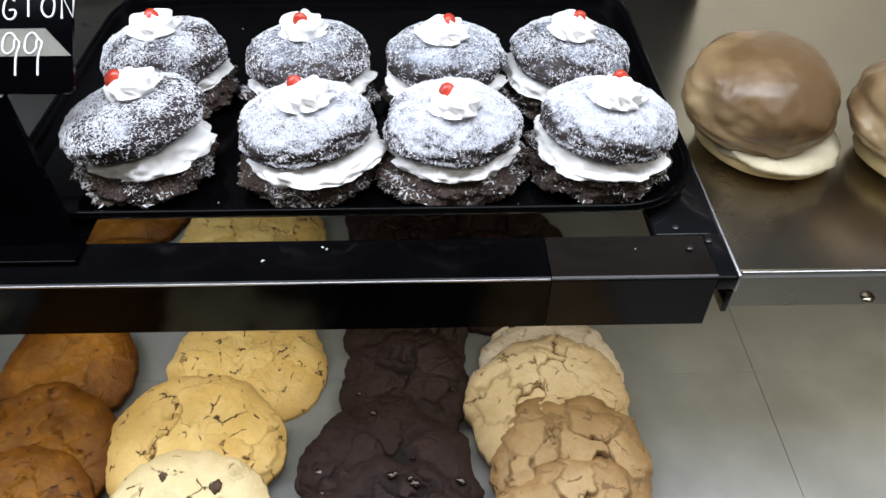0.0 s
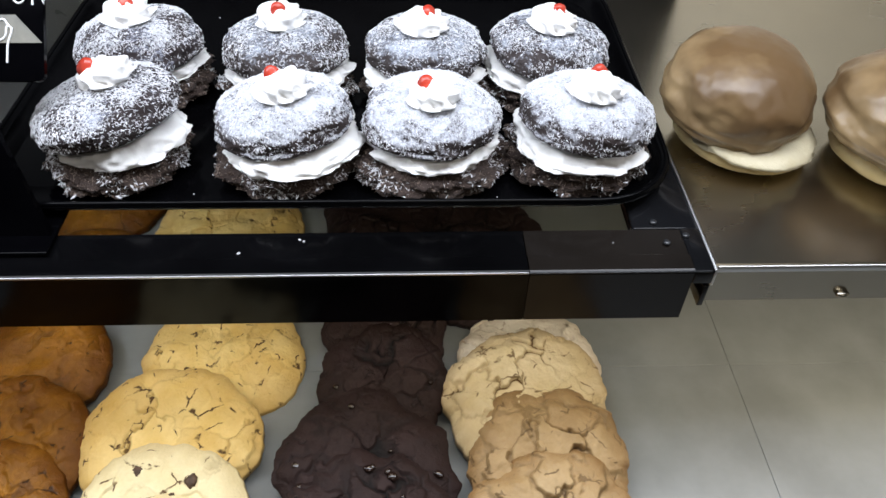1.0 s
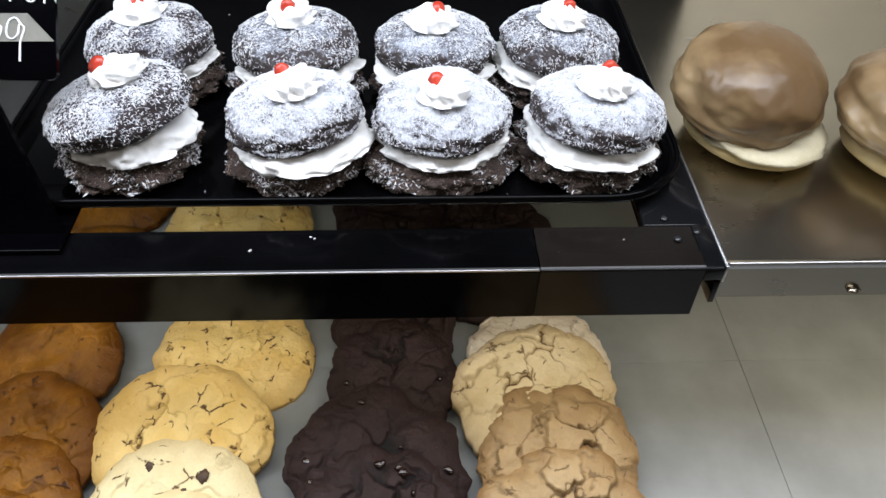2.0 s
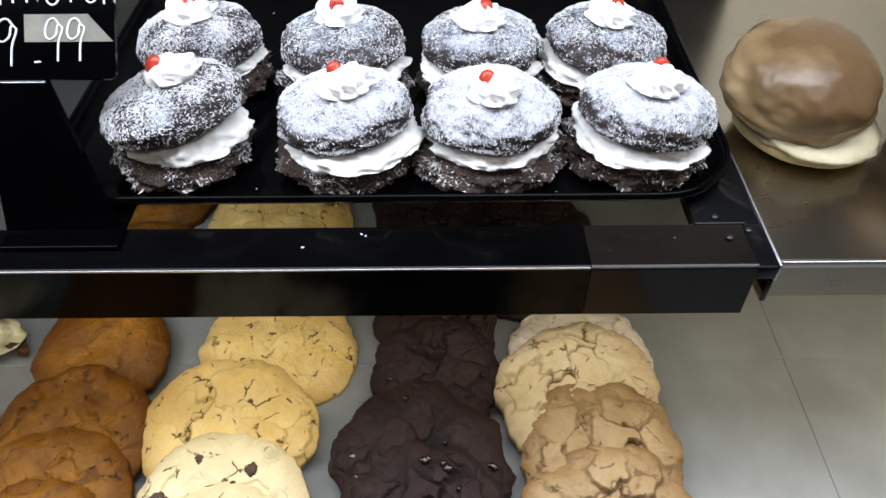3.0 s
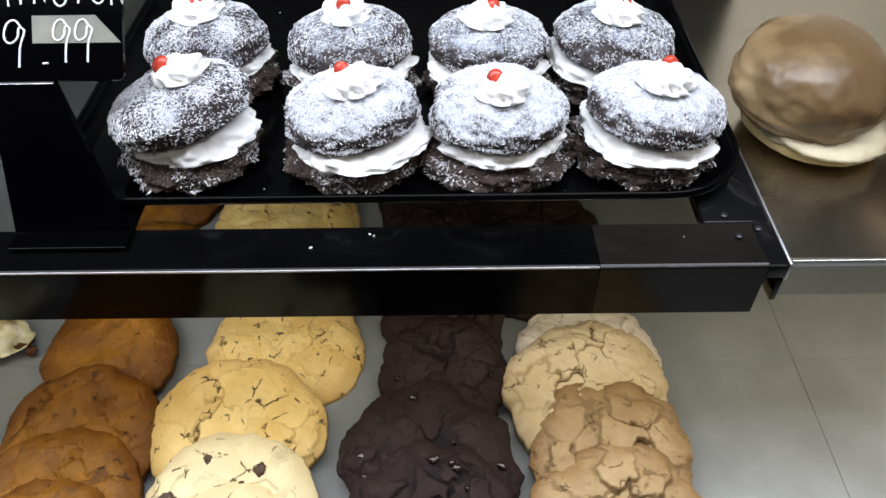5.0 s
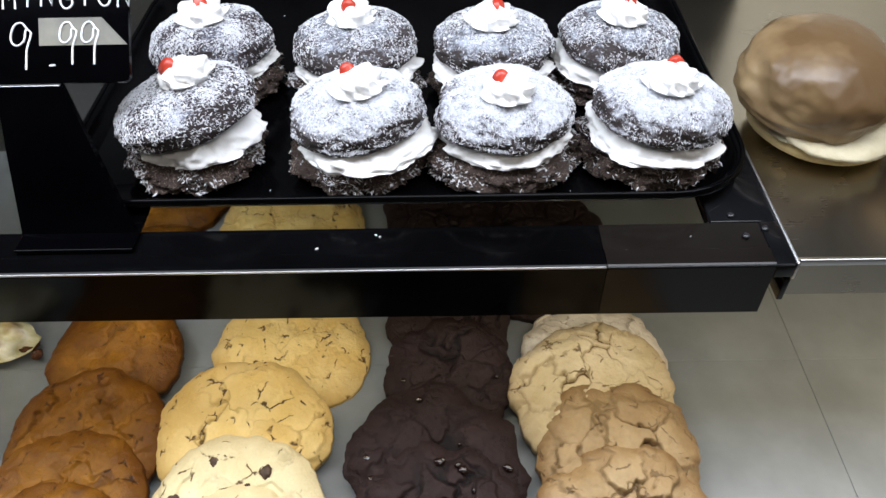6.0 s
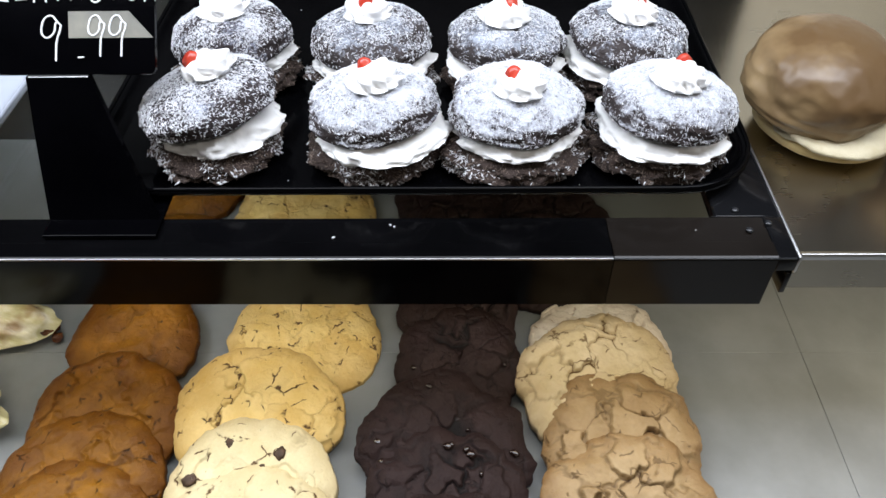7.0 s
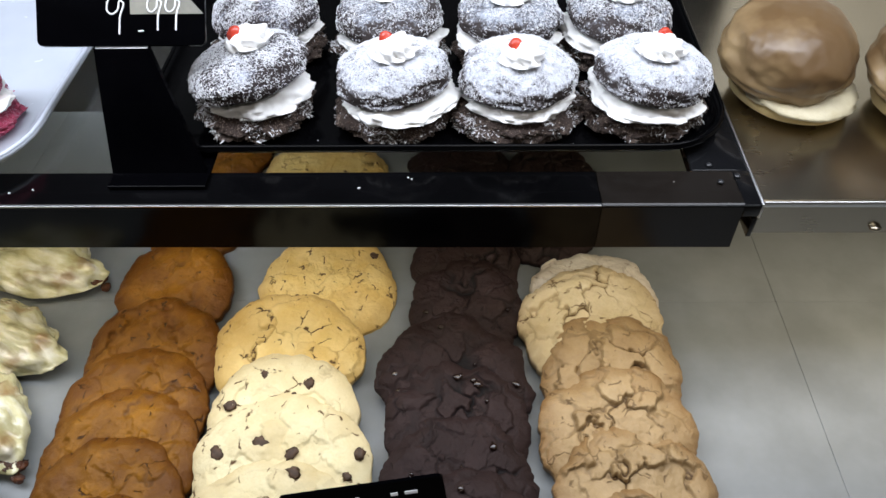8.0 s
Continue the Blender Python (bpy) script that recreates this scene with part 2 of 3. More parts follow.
GLASS, _t, _b = material("shelf_glass", (0.93, 0.96, 0.94), 0.02)
_b.inputs["Transmission Weight"].default_value = 1.0
_b.inputs["IOR"].default_value = 1.45


# ---- builders ----
def thing(name, at, label, category, group="", kind="", turn=(0, 0, 0)):
    ob = new(name)
    ob.empty_display_size = 0.02
    ob.matrix_world = pose(*at, *turn)
    return tagged(ob, label, category, group, kind)


def finish(name, bm, mat, smooth=True):
    me = bpy.data.meshes.new(name)
    bm.normal_update()
    for f in bm.faces:
        f.smooth = smooth
    bm.to_mesh(me)
    bm.free()
    me.materials.append(mat)
    return me


def part(name, bm, mat, parent, label="", at=None, smooth=True):
    me = bm if isinstance(bm, bpy.types.Mesh) else finish(name, bm, mat, smooth)
    if isinstance(bm, bpy.types.Mesh) and not me.materials:
        me.materials.append(mat)
    ob = new(name, me)
    ob.parent = parent
    if at is not None:
        ob.matrix_basis = at
    return tagged(ob, label)


def solid(name, bm, mat, label, category, group="", kind="", at=None, smooth=True):
    ob = new(name, finish(name, bm, mat, smooth))
    if at is not None:
        ob.matrix_world = at
    return tagged(ob, label, category, group, kind)


def box(x0, x1, y0, y1, z0, z1, r=0.0, seg=2):
    bm = bmesh.new()
    bmesh.ops.create_cube(bm, size=1)
    bmesh.ops.transform(bm, matrix=Matrix.LocRotScale(((x0 + x1) / 2, (y0 + y1) / 2, (z0 + z1) / 2), None, (x1 - x0, y1 - y0, z1 - z0)), verts=bm.verts)
    if r:
        bmesh.ops.bevel(bm, geom=bm.edges[:], offset=r, segments=seg, profile=0.5, affect="EDGES")
    return bm


def extrude_profile(pts, x0, x1):
    """A profile in y, z drawn along x."""
    bm = bmesh.new()
    a = [bm.verts.new((x0, y, z)) for y, z in pts]
    b = [bm.verts.new((x1, y, z)) for y, z in pts]
    n = len(pts)
    for i in range(n):
        bm.faces.new((a[i], a[(i + 1) % n], b[(i + 1) % n], b[i]))
    bm.faces.new(a[::-1])
    bm.faces.new(b)
    bmesh.ops.recalc_face_normals(bm, faces=bm.faces[:])
    return bm


def ring_loop(x0, x1, y0, y1, r, n=9):
    out = []
    for cx, cy, a0 in ((x1 - r, y1 - r, 0), (x0 + r, y1 - r, 90), (x0 + r, y0 + r, 180), (x1 - r, y0 + r, 270)):
        for i in range(n):
            a = radians(a0 + 90 * i / (n - 1))
            out.append((cx + r * math.cos(a), cy + r * math.sin(a)))
    return out


def dish(x0, x1, y0, y1, r, rim, thick=0.0025, flare=0.010):
    """A tray with rounded corners, a flared wall and a rolled rim, hollow above."""
    bm = bmesh.new()
    levels = [(flare, 0.0), (flare * 0.85, 0.0), (flare * 0.2, rim * 0.75), (0.0, rim), (-0.003, rim + 0.0005), (-0.0045, rim - 0.001), (-0.0045, rim - 0.003),
              (-0.0025, rim - 0.003), (flare * 0.2 - thick, rim * 0.6), (flare * 0.85 - thick, -thick), (flare, -thick)]
    loops = []
    for inset, z in levels:
        loops.append([bm.verts.new((x, y, z)) for x, y in ring_loop(x0 + inset, x1 - inset, y0 + inset, y1 - inset, max(0.004, r - inset))])
    n = len(loops[0])
    for a, b in zip(loops, loops[1:]):
        for i in range(n):
            bm.faces.new((a[i], a[(i + 1) % n], b[(i + 1) % n], b[i]))
    bm.faces.new(loops[0][::-1])
    bm.faces.new(loops[-1])
    bmesh.ops.recalc_face_normals(bm, faces=bm.faces[:])
    return bm


def lump(rx, ry, top, low, shape, seg=56, rings=26, power=2.4):
    """A closed rounded body; shape(direction, angle, rise) gives a scale and a lift for each place."""
    bm = bmesh.new()
    rows = []
    for j in range(1, rings):
        phi = math.pi * j / rings
        cz, sr = math.cos(phi), math.sin(phi)
        k = (abs(cz) ** power + abs(sr) ** power) ** (-1 / power)
        cz, sr = cz * k, sr * k
        row = []
        for i in range(seg):
            a = 2 * math.pi * i / seg
            s, dz = shape(a, cz, sr)
            row.append(bm.verts.new((rx * sr * s * math.cos(a), ry * sr * s * math.sin(a), (top if cz > 0 else low) * cz + dz)))
        rows.append(row)
    pole_a = bm.verts.new((0, 0, top + shape(0, 1, 0)[1]))
    pole_b = bm.verts.new((0, 0, -low + shape(0, -1, 0)[1]))
    for a, b in zip(rows, rows[1:]):
        for i in range(seg):
            bm.faces.new((a[i], b[i], b[(i + 1) % seg], a[(i + 1) % seg]))
    for i in range(seg):
        bm.faces.new((pole_a, rows[0][i], rows[0][(i + 1) % seg]))
        bm.faces.new((pole_b, rows[-1][(i + 1) % seg], rows[-1][i]))
    return bm


def wob(seed, amount, scale, shag=0.0):
    off = Vector((seed * 3.7, seed * 1.3, seed * 2.1))

    def f(a, cz, sr):
        q = Vector((sr * math.cos(a), sr * math.sin(a), cz))
        fine = shag * noise.fractal(q * 11 + off, 0.8, 2.0, 3) if shag else 0.0
        return 1 + amount * noise.fractal(q * scale + off, 1.0, 2.0, 4) + fine, 0.02 * fine * max(0.0, cz)
    return f


def flakes(rng, places, length, mat, name="coconut_flakes", lift=0.55):
    """Slivers of coconut lying on a surface, each a thin four-cornered shaving."""
    verts, faces = [], []
    for p, n in places:
        t = Vector((rng.uniform(-1, 1), rng.uniform(-1, 1), rng.uniform(-1, 1)))
        u = n.cross(t)
        if u.length < 1e-4:
            continue
        u.normalize()
        w = n.cross(u)
        u = (u + n * rng.uniform(-0.1, lift)).normalized()
        l, b = length * rng.uniform(0.5, 1.3), length * rng.uniform(0.09, 0.2)
        k = len(verts)
        verts += [p - u * l / 2 - n * b * 0.3, p + w * b - n * b * 0.2, p + u * l / 2, p + n * b * 0.8]
        faces += [(k, k + 1, k + 3), (k + 1, k + 2, k + 3), (k + 2, k, k + 3), (k, k + 2, k + 1)]
    me = bpy.data.meshes.new(name)
    me.from_pydata([tuple(v) for v in verts], [], faces)
    me.materials.append(mat)
    return me


def scatter(rng, bm, count, wish):
    """Places on a mesh, spread by area and by a wish for each normal and place."""
    bm.normal_update()
    fs = list(bm.faces)
    weights = [f.calc_area() * max(0.0, wish(f.calc_center_median(), f.normal)) for f in fs]
    out = []
    for f in rng.choices(fs, weights, k=count):
        vs = [v.co for v in f.verts]
        if len(vs) == 4:
            k, l = rng.random(), rng.random()
            p = vs[0].lerp(vs[1], k).lerp(vs[3].lerp(vs[2], k), l)
        else:
            k = math.sqrt(rng.random())
            p = vs[0].lerp(vs[1].lerp(vs[2], rng.random()), k)
        out.append((p, f.normal.copy()))
    return out


# ---- the place ----
def shop():
    solid("floor", box(-3, 3, -3, 3, -0.06, 0.0), FLOOR_TILE, "pale grey tiled shop floor", "floor", kind="structure")
    for nm, b in (("wall_north", (-3, 3, 3, 3.1, 0, 2.7)), ("wall_south", (-3, 3, -3.1, -3, 0, 2.7)), ("wall_east", (3, 3.1, -3.1, 3.1, 0, 2.7)), ("wall_west", (-3.1, -3, -3.1, 3.1, 0, 2.7))):
        solid(nm, box(*b), WALL_PAINT, "plain painted shop wall", "wall", kind="structure")
    solid("ceiling", box(-3.1, 3.1, -3.1, 3.1, 2.7, 2.8), WALL_PAINT, "plain white shop ceiling", "ceiling", kind="structure")


def display_case():
    c = thing("display_case", (0, 0, 0), "steel bakery display case with grey deck", "display case", kind="structure")
    part("plinth", box(-1.2, 1.0, 0.06, 0.6755, 0.0, DECK - 0.03, 0.004), PANEL_STEEL, c)
    # deck sheets meet in fine joints
    xs = (-1.2, -0.52, 0.272, 1.0)
    ys = (0.05, 0.373, 0.6755)
    for x0, x1 in zip(xs, xs[1:]):
        for y0, y1 in zip(ys, ys[1:]):
            part("deck_sheet", box(x0 + 0.00008, x1 - 0.00008, y0 + 0.00004, y1 - 0.00004, DECK - 0.028, DECK, 0.0006, 2), DECK_STEEL, c, "satin grey steel deck sheet", smooth=False)
    # dark door and pale panel meet where the steel shelf's reflection needs it
    part("back_door", box(-1.2, 0.2615, 0.676, 0.70, 0.0, 1.24, 0.002), DOOR_GREY, c, "dark grey sliding back door")
    part("back_panel", box(0.2625, 1.0, 0.676, 0.70, 0.0, 0.96, 0.002), PANEL_STEEL, c)
    # upper panel and canopy are out of view, added dark for the reflections
    part("upper_panel", box(0.2625, 1.0, 0.676, 0.70, 0.9605, 1.24, 0.002), DOOR_GREY, c, "unseen upper panel, dark to shape reflections")
    part("side_panel", box(-1.22, -1.2005, 0.06, 0.70, 0.0, 1.24, 0.002), PANEL_STEEL, c)
    part("side_panel", box(1.0005, 1.02, 0.06, 0.70, 0.0, 1.24, 0.002), PANEL_STEEL, c)
    part("canopy", box(-1.22, 0.12, 0.12, 0.70, 1.2405, 1.3, 0.004), BLACK_METAL, c, "unseen canopy, black to keep reflections dark")
    part("canopy", box(0.1205, 1.02, 0.12, 0.70, 1.2405, 1.3, 0.004), DOOR_GREY, c)


def black_shelf():
    s = thing("glass_shelf", (0, 0, 0), "glass shelf in a glossy black metal frame", "shelf")
    x0, x1 = -1.195, 0.176
    y0 = 0.2885
    z = SHELF
    rail = [(y0 + 0.036, z - 0.012), (y0 + 0.036, z), (y0 + 0.015, z), (y0 + 0.0135, z + 0.0012), (y0 + 0.002, z + 0.0012), (y0 + 0.0005, z + 0.0005), (y0, z - 0.001),
            (y0, z - 0.040), (y0 + 0.001, z - 0.041), (y0 + 0.004, z - 0.041), (y0 + 0.004, z - 0.012)]
    # right of this x the rail and its edge carry a painted reflection
    veil_start = 0.068
    part("front_rail", extrude_profile(rail, x0, veil_start - 0.0003), RAIL_BLACK, s, "glossy black front rail with a highlight along its edge", smooth=False)
    part("front_rail", extrude_profile(rail, veil_start + 0.0003, 0.1640), RAIL_VEILED, s, "end of the rail with a reflection painted brown-black", smooth=False)
    part("edge_strip", box(veil_start, x1 - 0.002, y0 - 0.0004, y0 + 0.0006, z + 0.0002, z + 0.0012, 0.0003), SCREW_GREY, s, "rail edge dimmed to go with the painted reflection")
    # thin bright strip put in for the highlight on the rail's lip
    part("edge_strip", box(x0, veil_start - 0.0005, y0 - 0.0005, y0 + 0.0006, z + 0.0002, z + 0.0016, 0.0003), EDGE_STEEL, s, "bright steel strip for the rail edge's highlight")
    part("side_rail", box(0.136, 0.1755, y0 + 0.0365, 0.668, z - 0.012, z + 0.0004, 0.001), BLACK_METAL, s)
    part("corner_plate", box(0.1642, x1, y0, y0 + 0.0363, z - 0.010, z + 0.0008, 0.0008), BLACK_METAL, s)
    part("side_lip", box(0.1725, 0.1760, y0 + 0.0005, 0.668, z - 0.030, z - 0.0125, 0.0006), BLACK_METAL, s)
    part("side_edge", box(0.1757, 0.1775, y0 + 0.0005, 0.668, z - 0.012, z + 0.0012, 0.0005), EDGE_STEEL, s, "bright steel side edge")
    part("cross_rail", box(-0.279, -0.219, y0 + 0.0365, 0.668, z - 0.012, z + 0.0003, 0.001), BLACK_METAL, s)
    part("back_rail", box(x0, x1, 0.6685, 0.6755, z - 0.012, z, 0.001), BLACK_METAL, s)
    for a, b in ((-0.2185, 0.1355), (x0, -0.2795)):
        pane = part("pane", box(a, b, y0 + 0.0365, 0.668, z - 0.007, z - 0.001), GLASS, s, "clear glass pane", smooth=False)
        pane.visible_shadow = False
    for x, y in ((0.149, 0.330), (0.166, 0.318), (0.153, 0.312)):
        bm = lump(0.0022, 0.0022, 0.0012, 0.0008, wob(1, 0.05, 2), 14, 8)
        part("screw", bm, SCREW_GREY, s, "small dull screw head", at=pose(x, y, z + 0.0014))
    return s


def steel_shelf():
    s = thing("steel_shelf", (0, 0, 0), "brushed brown-grey steel shelf holding cream buns", "shelf")
    part("tray_sheet", extrude_profile([(0.296, 0.690), (0.298, 0.692), (0.6755, 0.692), (0.6755, 0.682), (0.301, 0.682), (0.301, 0.662), (0.296, 0.662)], 0.180, 0.995), SHELF_STEEL, s, smooth=False)
    part("edge_strip", box(0.180, 0.995, 0.2945, 0.2958, 0.688, 0.693, 0.0005), EDGE_STEEL, s, "bright steel front edge")
    bm = lump(0.0042, 0.003, 0.0022, 0.0022, wob(2, 0.04, 2), 16, 10)
    part("shelf_pin", bm, SHELF_STEEL, s, "small dull steel shelf pin", at=pose(0.264, 0.2945, 0.668))


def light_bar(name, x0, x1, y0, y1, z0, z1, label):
    """A slim lamp housing, unseen and added to go with a lamp, with a pale diffuser below; its light comes from the
    area lamp under it.
    """
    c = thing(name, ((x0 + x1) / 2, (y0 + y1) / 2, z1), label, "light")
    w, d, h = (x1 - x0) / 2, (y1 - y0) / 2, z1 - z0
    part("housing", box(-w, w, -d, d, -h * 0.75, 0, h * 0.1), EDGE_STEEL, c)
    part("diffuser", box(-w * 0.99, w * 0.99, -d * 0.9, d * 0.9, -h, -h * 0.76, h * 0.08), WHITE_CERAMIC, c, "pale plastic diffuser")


shop()
light_bar("case_light_bar", -1.07, 0.53, 0.165, 0.435, 1.2265, 1.2400, "unseen slim steel light bar under the canopy")
light_bar("shelf_light_bar", -0.67, 0.16, 0.3060, 0.3190, 0.6715, 0.6828, "unseen slim light bar under the shelf rail")
# made-up housing for the fill on the right
light_bar("shelf_light_bar", 0.20, 0.95, 0.3060, 0.3190, 0.6625, 0.6815, "unseen light bar added under the steel shelf")
display_case()
black_shelf()
steel_shelf()


# ---- trays ----
def rim_roll(x0, x1, y0, y1, r, z, w):
    """The rolled rim of a tray: a thin round bead along its edge."""
    bm = bmesh.new()
    loops = []
    for k in range(8):
        a = 2 * math.pi * k / 8
        o = w * math.cos(a)
        loops.append([bm.verts.new((x, y, z + w * math.sin(a))) for x, y in ring_loop(x0 - o, x1 + o, y0 - o, y1 + o, r + o)])
    n = len(loops[0])
    for k in range(8):
        p, q = loops[k], loops[(k + 1) % 8]
        for i in range(n):
            bm.faces.new((p[i], p[(i + 1) % n], q[(i + 1) % n], q[i]))
    bmesh.ops.recalc_face_normals(bm, faces=bm.faces[:])
    return bm


def tray():
    t = thing("serving_tray", (-0.055, 0.49, SHELF + 0.003), "glossy black serving tray with rounded corners", "tray")
    part("body", dish(-0.212, 0.221, -0.150, 0.15, 0.05, 0.010), BLACK_TRAY, t)
    part("rim", rim_roll(-0.2145, 0.2235, -0.1525, 0.1525, 0.0525, 0.0100, 0.0017), BLACK_TRAY, t)
    return t


def white_plate():
    t = thing("serving_plate", (-0.545, 0.45, SHELF + 0.003), "white square plate with a raised rim", "plate")
    part("body", dish(-0.2, 0.2, -0.145, 0.133, 0.06, 0.012, flare=0.016), WHITE_CERAMIC, t)
    part("rim", rim_roll(-0.2025, 0.2025, -0.1475, 0.1355, 0.0625, 0.0120, 0.0018), WHITE_CERAMIC, t)
    return t


tray()
white_plate()


# ---- cream cakes ----
def rosette(seed, r, h, lobes=7):
    """A piped star: rounded ridges that twist up to a blunt, pulled tip."""
    def f(a, cz, sr):
        rise = max(0.0, cz)
        k = (0.5 + 0.5 * math.cos(lobes * (a + 0.9 * cz + 0.12 * math.sin(2 * a + seed)))) ** 0.7
        n = noise.noise(Vector((math.cos(a) * 1.7 + seed, math.sin(a) * 1.7, cz * 2)))
        tier = 0.10 * math.sin(7.0 * rise) * sr
        return 0.80 + 0.25 * k * sr ** 0.6 + 0.20 * n - tier, 0.0020 * k * sr + 0.0026 * n + 0.0016 * max(0.0, rise - 0.8) * 5
    return lump(r, r, h, h * 0.45, f, 84, 26, 1.9)


def cream_cake(at, r, facing, gape, seed, cherry=(0, 0), coat=LID_COAT, low_coat=BASE_COAT, flake=FLAKE, crumb=None, fruit=True, shift=(0, 0), slump=(0, 0), star=(0, 0.001), dip=0.0, wide=1.0,
               ooze=0.15, cover=2.6, label="chocolate sponge cream cake dusted with coconut, cherry on top", density=3000):
    """Two sponge halves with whipped cream between, gaping towards facing (degrees), rosette and cherry on top."""
    rng = random.Random(seed)
    crumb = crumb or BROWN_CRUMB
    c = thing("cream_cake", at, label, "cake", "cream cakes on the tray" if fruit else "")
    low = lump(r * wide, r * wide * 0.98, 0.011, 0.010, wob(seed, 0.20, 2.6, 0.05), 140, 34, 3.0)
    spots = scatter(rng, low, int(density * 0.55), lambda p, n: (1.0 if n.z > -0.3 else 0.1) * max(0.03, 0.3 + 2.6 * noise.noise(p * 55 + Vector((seed, 0, 0)))))
    low2 = low.copy()
    part("base", low, low_coat, c, "dark sponge base with stray coconut", at=pose(slump[0], slump[1], 0.0102))
    damp = scatter(rng, low2, density, lambda p, n: 1.0 if n.z > -0.3 else 0.1)
    low2.free()
    part("sponge_crumb", flakes(rng, damp, 0.0034, crumb, "sponge_crumb"), crumb, c, at=pose(slump[0], slump[1], 0.0102))
    part("crumb_coating", flakes(rng, spots, 0.0044, flake, "crumb_coating"), flake, c, at=pose(slump[0], slump[1], 0.0102))
    way = radians(facing)

    def creamy(a, cz, sr):
        o = 0.5 + 0.5 * math.cos(a - way)
        q = Vector((math.cos(a) * 2.2 + seed, math.sin(a) * 2.2, cz * 1.5))
        n = noise.fractal(q, 1.0, 2.0, 3)
        fold = 0.05 * (1 - abs(noise.noise(q * 2.3 + Vector((0, 0, 5 * cz))))) ** 3 * o
        lip = 0.022 * math.sin(9 * a + 4 * cz + seed) * math.sin(4 * a + seed) * (0.4 + o)
        return 0.88 - 0.010 * gape * (1 - o) + ooze * o + 0.15 * n + fold + lip, 0.0032 * o + 0.0030 * n
    part("cream_layer", lump(r, r * 0.98, 0.007 + 0.006 * gape / 12, 0.0065, creamy, 150, 30, 2.3), CREAM, c, "thick folded whipped cream", at=pose(0, 0, 0.0205))
    up = lump(r * 0.975, r * 0.96, 0.0205, 0.0125, wob(seed + 40, 0.08, 1.9, 0.016), 150, 60, 2.35)
    spots = scatter(rng, up, int(density * cover), lambda p, n: max(0.08, n.z + 0.30) * max(0.12, 0.6 + 1.1 * noise.noise(p * 60 + Vector((seed, 0, 0)))))
    axis = Vector((math.sin(way), -math.cos(way), 0))
    place = Matrix.Translation((shift[0], shift[1], 0.0345 + 0.0006 * gape * 0.5)) @ Matrix.Rotation(radians(gape), 4, axis)
    lid = part("lid", up, coat, c, at=place)
    part("coconut_dust", flakes(rng, spots, 0.0034, flake, "coconut_dust", 0.4), flake, lid)
    if fruit:
        part("rosette", rosette(seed, 0.0172, 0.0110, rng.choice((6, 7, 8))), CREAM, lid, "piped star of white cream", at=pose(star[0], star[1], 0.0205, 0, 0, rng.uniform(0, 60)))
        part("cherry", lump(0.0056, 0.0046, 0.0080, 0.0065, wob(seed, 0.16, 1.6), 28, 18, 2.1), CHERRY, lid, "shiny red cherry", at=pose(cherry[0], cherry[1], 0.0280 - dip, rng.uniform(-25, 25), rng.uniform(-25, 25)))
    return c


ZT = SHELF + 0.0035
cream_cake((-0.182, 0.391, ZT), 0.0455, -25, 13, 1, (0.003, -0.004), shift=(-0.003, 0.001), slump=(-0.003, -0.002), star=(0.010, -0.001), ooze=0.01, wide=0.90, cover=3.0)
cream_cake((-0.078, 0.388, ZT), 0.0435, -35, 6, 2, (0.001, -0.003), HEAVY_COAT, star=(0.005, -0.006), ooze=0.22, cover=2.4)
cream_cake((0.014, 0.388, ZT), 0.0435, -80, 2, 3, (-0.003, -0.012), HEAVY_COAT, slump=(-0.001, -0.001), star=(0.001, -0.011), wide=1.08, ooze=0.09, cover=2.2)
cream_cake((0.112, 0.388, ZT), 0.0435, -130, 6, 4, (0.002, 0.001), HEAVY_COAT, slump=(-0.004, -0.001), star=(-0.001, -0.008), dip=0.000, ooze=0.16, cover=2.5)
cream_cake((-0.188, 0.476, ZT), 0.0440, -10, 4, 5, (0.001, -0.001), ooze=0.01)
cream_cake((-0.086, 0.472, ZT), 0.0440, -50, 2, 6, (0.0, -0.002), GREY_COAT, cover=1.5)
cream_cake((0.012, 0.469, ZT), 0.0430, -120, 3, 7, (0.000, -0.006), GREY_COAT, star=(-0.003, -0.006), cover=1.5)
cream_cake((0.100, 0.472, ZT), 0.0430, -160, 5, 8, (0.000, -0.004), GREY_COAT, star=(-0.003, -0.006), cover=1.5)
cream_cake((-0.407, 0.370, SHELF + 0.0035), 0.042, -30, 3, 11, coat=PINK_COAT, low_coat=PINK_COAT, flake=PINK_FLAKE, crumb=PINK_FLAKE, fruit=False, label="pink coconut-coated cream cake on a white plate")


